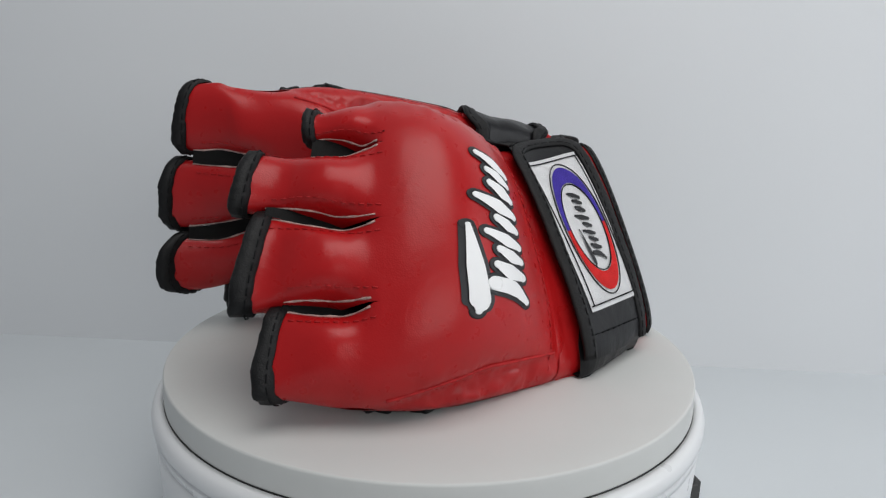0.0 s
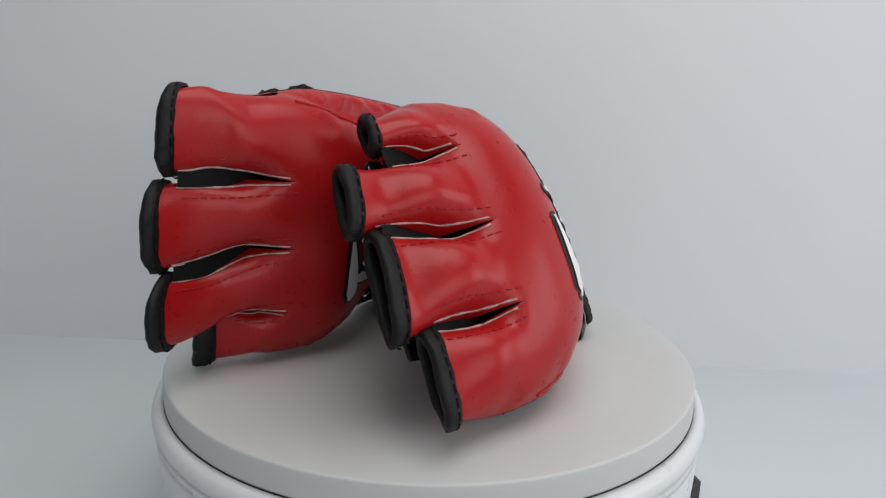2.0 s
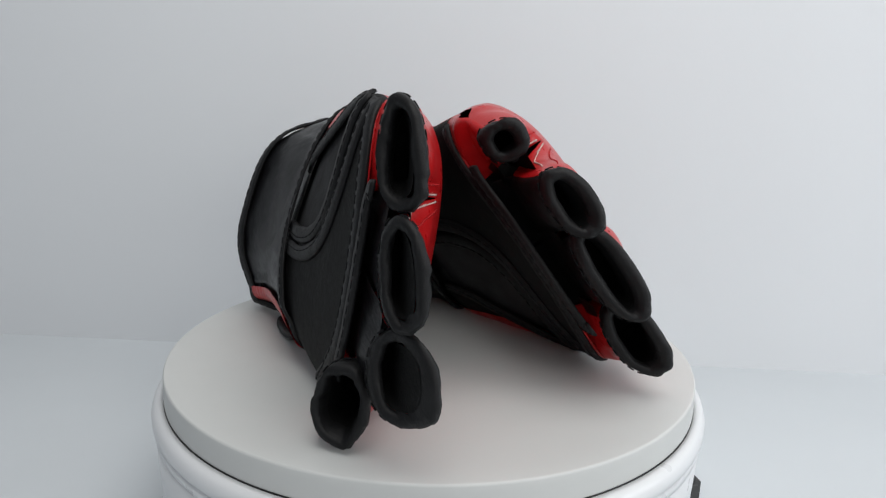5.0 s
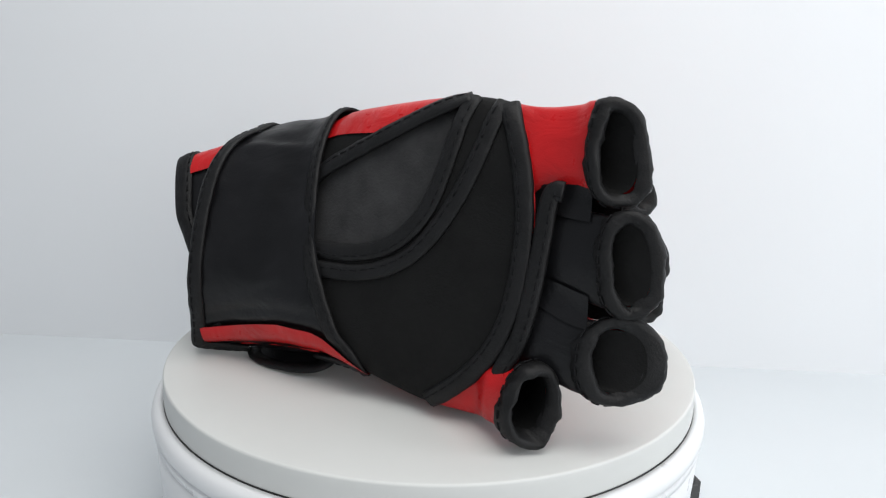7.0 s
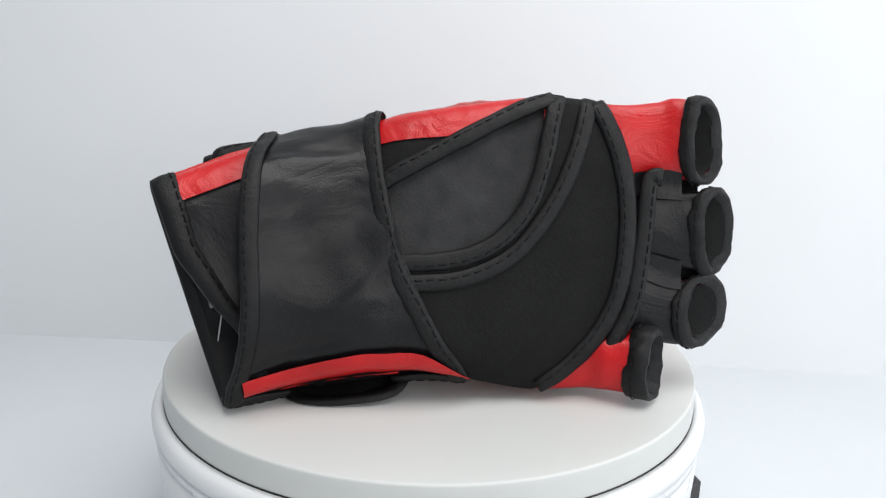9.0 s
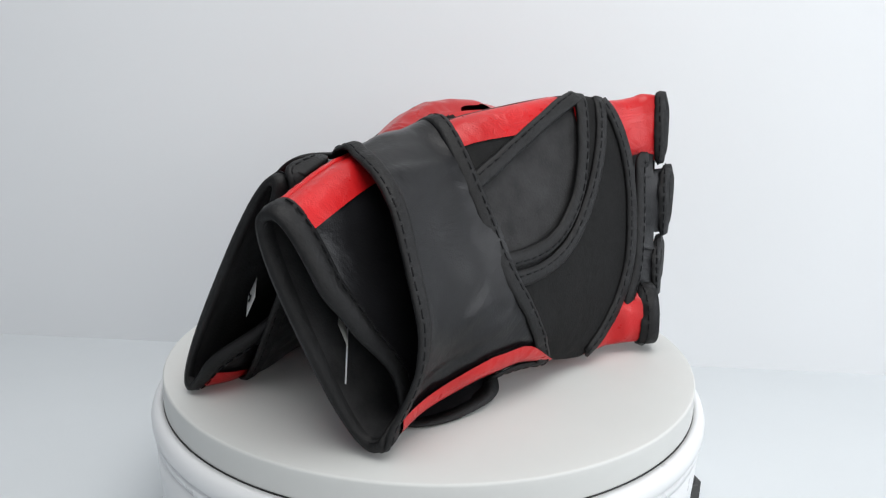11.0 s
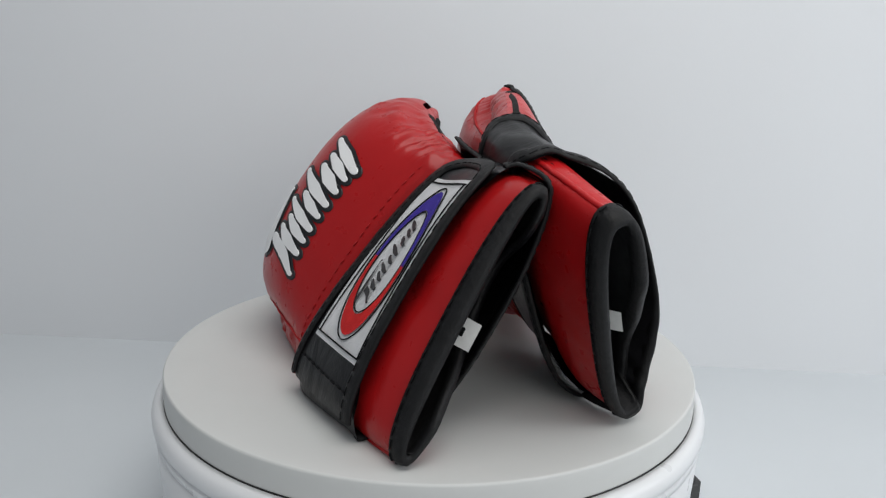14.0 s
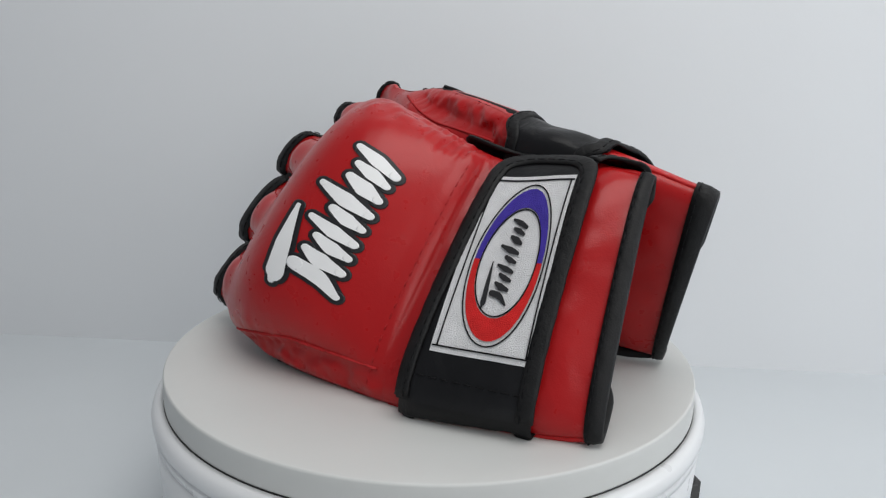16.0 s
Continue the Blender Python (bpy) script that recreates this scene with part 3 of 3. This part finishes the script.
# plain slanting leaves of the printed mark: x along the mark, y towards its top, in units of its height
STROKES = [
    ([(-0.10, 1.00), (0.10, 0.98), (0.80, 1.05), (1.66, 1.14)], (0.05, 0.15, 0.12, 0.03)),
    ([(0.46, 0.72), (0.36, 0.28), (0.08, -0.10)], (0.13, 0.14, 0.06)),
    ([(0.86, 0.66), (0.72, 0.36), (0.62, -0.02)], (0.07, 0.15, 0.08)),
    ([(1.20, 0.58), (1.06, 0.28), (0.98, -0.02)], (0.07, 0.13, 0.07)),
    ([(1.56, 0.82), (1.42, 0.38), (1.32, 0.00)], (0.06, 0.13, 0.08)),
    ([(1.90, 0.56), (1.78, 0.28), (1.70, 0.00)], (0.08, 0.13, 0.07)),
    ([(2.34, 0.96), (2.18, 0.46), (2.06, 0.00)], (0.06, 0.15, 0.08)),
    ([(2.72, 0.60), (2.58, 0.28), (2.46, 0.00)], (0.08, 0.16, 0.08)),
    ([(3.06, 0.60), (2.96, 0.30), (2.84, 0.00)], (0.07, 0.13, 0.07)),
    ([(3.44, 0.78), (3.30, 0.36), (3.14, -0.04)], (0.06, 0.13, 0.09)),
]


def printed_mark(s, g):
    """White flowing strokes with a black rim across the padded back."""
    def place(x, y, lift):
        v = -0.48 + x * 0.295
        u = 0.487 + y * 0.10
        return s.back(u, v, lift)
    rim = merge([ribbon(place, bend(p), [w * 1.15 + 0.085 for w in ws], 0.0004 + 0.00002 * i) for i, (p, ws) in enumerate(STROKES)])
    fill = merge([ribbon(place, bend(p), [w * 1.15 for w in ws], 0.0009 + 0.00002 * i) for i, (p, ws) in enumerate(STROKES)])
    m = link_mesh("printed_mark", *fill, WHITE_PRINT, g, "white flowing mark with a black rim")
    link_mesh("mark_rim", *rim, BLACK_PRINT, m)


def label_patch(s, strap):
    """Woven white label with an oval on the strap."""
    def place(x, y, lift):
        # x: -1..1 along the strap, y: -1..1 across it
        a, b = (x + 1) / 2, (y + 1) / 2
        far, near = (0.299 + 0.018 * a, -0.634 + 1.36 * a), (0.151 + 0.018 * a, -0.608 + 1.41 * a)
        return on_strap(s, far[0] + (near[0] - far[0]) * b, far[1] + (near[1] - far[1]) * b, 0.0008 + lift)
    v, f = grid_mesh(lambda x, y: place(x, y, 0), linspace(-1, 1, 30), linspace(-1, 1, 12))
    lab = link_mesh("label", v, f, WHITE_CLOTH, strap, "white woven label with a blue and red oval")

    def oval(rx, ry, dx=0.0, a0=0.0, a1=2 * math.pi, n=48):
        return [(dx + rx * math.cos(a), ry * math.sin(a)) for a in linspace(a0, a1, n)]
    pieces = []
    for k, col in ((1, BLUE_CLOTH), (-1, RED_CLOTH)):
        # crescent: wide at the end of the oval, thin at its middle
        def cres(t, r, k=k):
            a = linspace(-math.pi / 2, math.pi / 2, 30)[t]
            inner = (0.60 * math.cos(a), 0.64 * math.sin(a))
            outer = (0.83 * math.cos(a), 0.76 * math.sin(a))
            return place(k * (inner[0] + (outer[0] - inner[0]) * r), inner[1] + (outer[1] - inner[1]) * r, 0.0005)
        v, f = grid_mesh(cres, range(30), linspace(0, 1, 4))
        pieces.append(link_mesh("oval_half", v, f, col, lab))
    rims = []
    for rx, ry in ((0.88, 0.81), (0.58, 0.625)):
        rims.append(tube_mesh([place(x, y, 0.0004) for x, y in oval(rx, ry)], 0.0003, 5))
    for x in (-0.94, 0.94):
        rims.append(tube_mesh([place(x, y, 0.0004) for y in linspace(-0.98, 0.98, 12)], 0.00035, 5))
    for y in (-0.9, 0.9):
        rims.append(tube_mesh([place(x, y, 0.0004) for x in linspace(-0.94, 0.94, 30)], 0.0003, 5))
    link_mesh("label_outline", *merge(rims), THREAD, lab)

    def small(x, y, lift):
        # the oval's strokes run along the strap, tops towards the fingers
        return place((x - 1.75) * 0.27, -(y - 0.35) * 0.42, lift)
    mark = merge([ribbon(small, bend(p), [w * 0.9 for w in ws], 0.0008) for p, ws in STROKES])
    link_mesh("label_mark", *mark, BLACK_PRINT, lab)


def size_tag(s, g):
    """White satin size tag sewn inside the cuff."""
    def place(x, y, lift):
        v = -0.08 + 0.20 * x
        deep = (0.0050, 0.010) if s.side < 0 else (0.0055, 0.007)
        return s.at((0.050 if s.side < 0 else 0.030) + 0.060 * y, v, s.top(0.02, v) - deep[0] - deep[1] * (1 - y) - lift)
    v, f = grid_mesh(lambda x, y: place(x, y, 0), linspace(-0.5, 0.5, 6), linspace(0, 1, 6))
    t = link_mesh("size_tag", v, f, TAG, g, "white satin size tag marked L")
    bars = merge([ribbon(place, [(-0.1, 0.35), (-0.1, 0.65)], (0.05, 0.05), -0.0006),
                  ribbon(place, [(-0.1, 0.35), (0.12, 0.35)], (0.05, 0.05), -0.0007)])
    link_mesh("size_letter", *bars, THREAD, t)
    if s.side > 0:
        top = place(-0.1, 0.75, 0.0015)
        hang = [top, top + Vector((0.001, 0.003, -0.008)), top + Vector((0.002, 0.005, -0.019))]
        link_mesh("loose_thread", *tube_mesh(hang, 0.0003, 5), WHITE_CLOTH, t, "loose white thread")


def finger_rows(side, spec):
    """Fingers from the index to the small one: v at the root and the tip (towards the index positive), and their make."""
    out = []
    for r0, r1, t0, t1, us, ue, to, ti, curl, tilt, cut in spec:
        a0, b0, a1, b1 = (r0, r1, t0, t1) if side > 0 else (-r1, -r0, -t1, -t0)
        out.append(dict(a0=a0, b0=b0, a1=a1, b1=b1, us=us, ue=ue, to=to, ti=ti, curl=curl, cut=cut, tilt=tilt))
    return out


# root lo, hi, tip lo, hi (index side positive), start, end, back and palm thickness in mm, curl in mm, lean of the back, slant of the open end
SPEC_A = [(0.46, 1.0, 0.45, 0.95, 0.72, 0.905, 7, 6, 1, 0, 0.030), (-0.04, 0.46, -0.13, 0.46, 0.72, 0.990, 7, 4, 0, 0, 0.02),
          (-0.56, -0.04, -0.545, -0.165, 0.72, 1.045, 7, 4, -3, 0, 0.025), (-1.0, -0.56, -0.87, -0.66, 0.72, 0.890, 6, 4, 1, 0, 0.03)]
SPEC_B = [(0.46, 1.0, 0.475, 1.02, 0.73, 1.036, 6.5, 6, -1, 0.0, 0.060), (-0.04, 0.46, -0.165, 0.405, 0.73, 1.070, 5.5, 4, -2, 0, 0.055),
          (-0.56, -0.04, -0.71, -0.235, 0.73, 1.042, 5.5, 4.5, -1, 0, 0.065), (-1.0, -0.56, -1.0, -0.54, 0.73, 0.885, 8, 11, -8, 0, 0.030)]

# u; centre x, y, z; half width x, y, z; thickness towards the back and the palm (mm)
STATIONS_A = [(0.0, 98.2, 42.4, 48.3, -16.1, 18.7, 45.1, 7, 6), (0.13, 81.8, 29.5, 47.7, -17.6, 22.7, 47.4, 14.5, 12), (0.30, 52.2, 2.2, 46.5, -18.7, 31.4, 45.6, 13, 14),
              (0.345, 42.4, -4.5, 46.0, -16.8, 31.1, 46.5, 19.2, 14), (0.40, 31.8, -15.8, 48.9, -12.8, 31.2, 48.8, 23.6, 14), (0.60, -3.2, -41.6, 57.9, -5.2, 35, 54.6, 34, 13),
              (0.75, -31.9, -49.3, 61.6, -0.3, 38.6, 53.8, 24.5, 12), (0.86, -51.6, -54.0, 64.0, 2, 39, 53.8, 22.4, 11), (0.93, -62.6, -57, 65.4, 4, 38.6, 54.4, 17.2, 11),
              (1.0, -73, -62, 67.2, 8, 38.5, 54.5, 11, 11)]
STATIONS_B = [(0.0, 71.8, 92.0, 45.6, 16.8, -5.2, 41.4, 9.4, 9.5), (0.17, 48.0, 69.4, 53.6, 11, -11.4, 46.1, 11.4, 13.5), (0.30, 18.2, 53.8, 59.4, 9.9, -16.4, 46.6, 12.4, 15.5),
              (0.345, 7.2, 50.4, 61.4, 9.3, -15.7, 48, 17.9, 15.4), (0.40, -5.8, 47.4, 64.2, 7.7, -13.8, 50.4, 22.2, 14.4), (0.60, -52.4, 32.5, 63.6, 1.1, -10, 59.5, 32, 11.2),
              (0.75, -79.9, 24.0, 62.4, -0.8, -8.6, 58.6, 21.2, 8.6), (0.86, -97.2, 19.6, 62.6, 0.6, -8.6, 59.3, 14.6, 7), (0.93, -106, 16.2, 62.8, 3.4, -5, 60.5, 11.8, 7.6),
              (1.0, -115.8, 12.5, 63.5, 4.6, -1, 59, 7.6, 8.2)]

GLOVE_A = build_glove(Shape(STATIONS_A, -1, finger_rows(-1, SPEC_A), (0.136, 0.330), 0.16, 2.4), Vector((0.02, -0.02, 0)),
                      "red leather open-finger sparring glove leaning, thumb side down")
GLOVE_B = build_glove(Shape(STATIONS_B, 1, finger_rows(1, SPEC_B), (0.175, 0.36), 0.09, 3.2), Vector((-0.02, 0.05, 0)),
                      "red leather open-finger sparring glove leaning, black palm outward, thumb side up")


def motions():
    """Platter and gloves turn together at an even speed."""
    times = [0.25 * i for i in range(65)]
    for ob in (PLATTER_PART, GLOVE_A, GLOVE_B):
        start = ob.matrix_basis.copy()
        walk(ob, [(t, Matrix.Rotation(radians(SPIN * t), 4, "Z") @ start) for t in times])


motions()
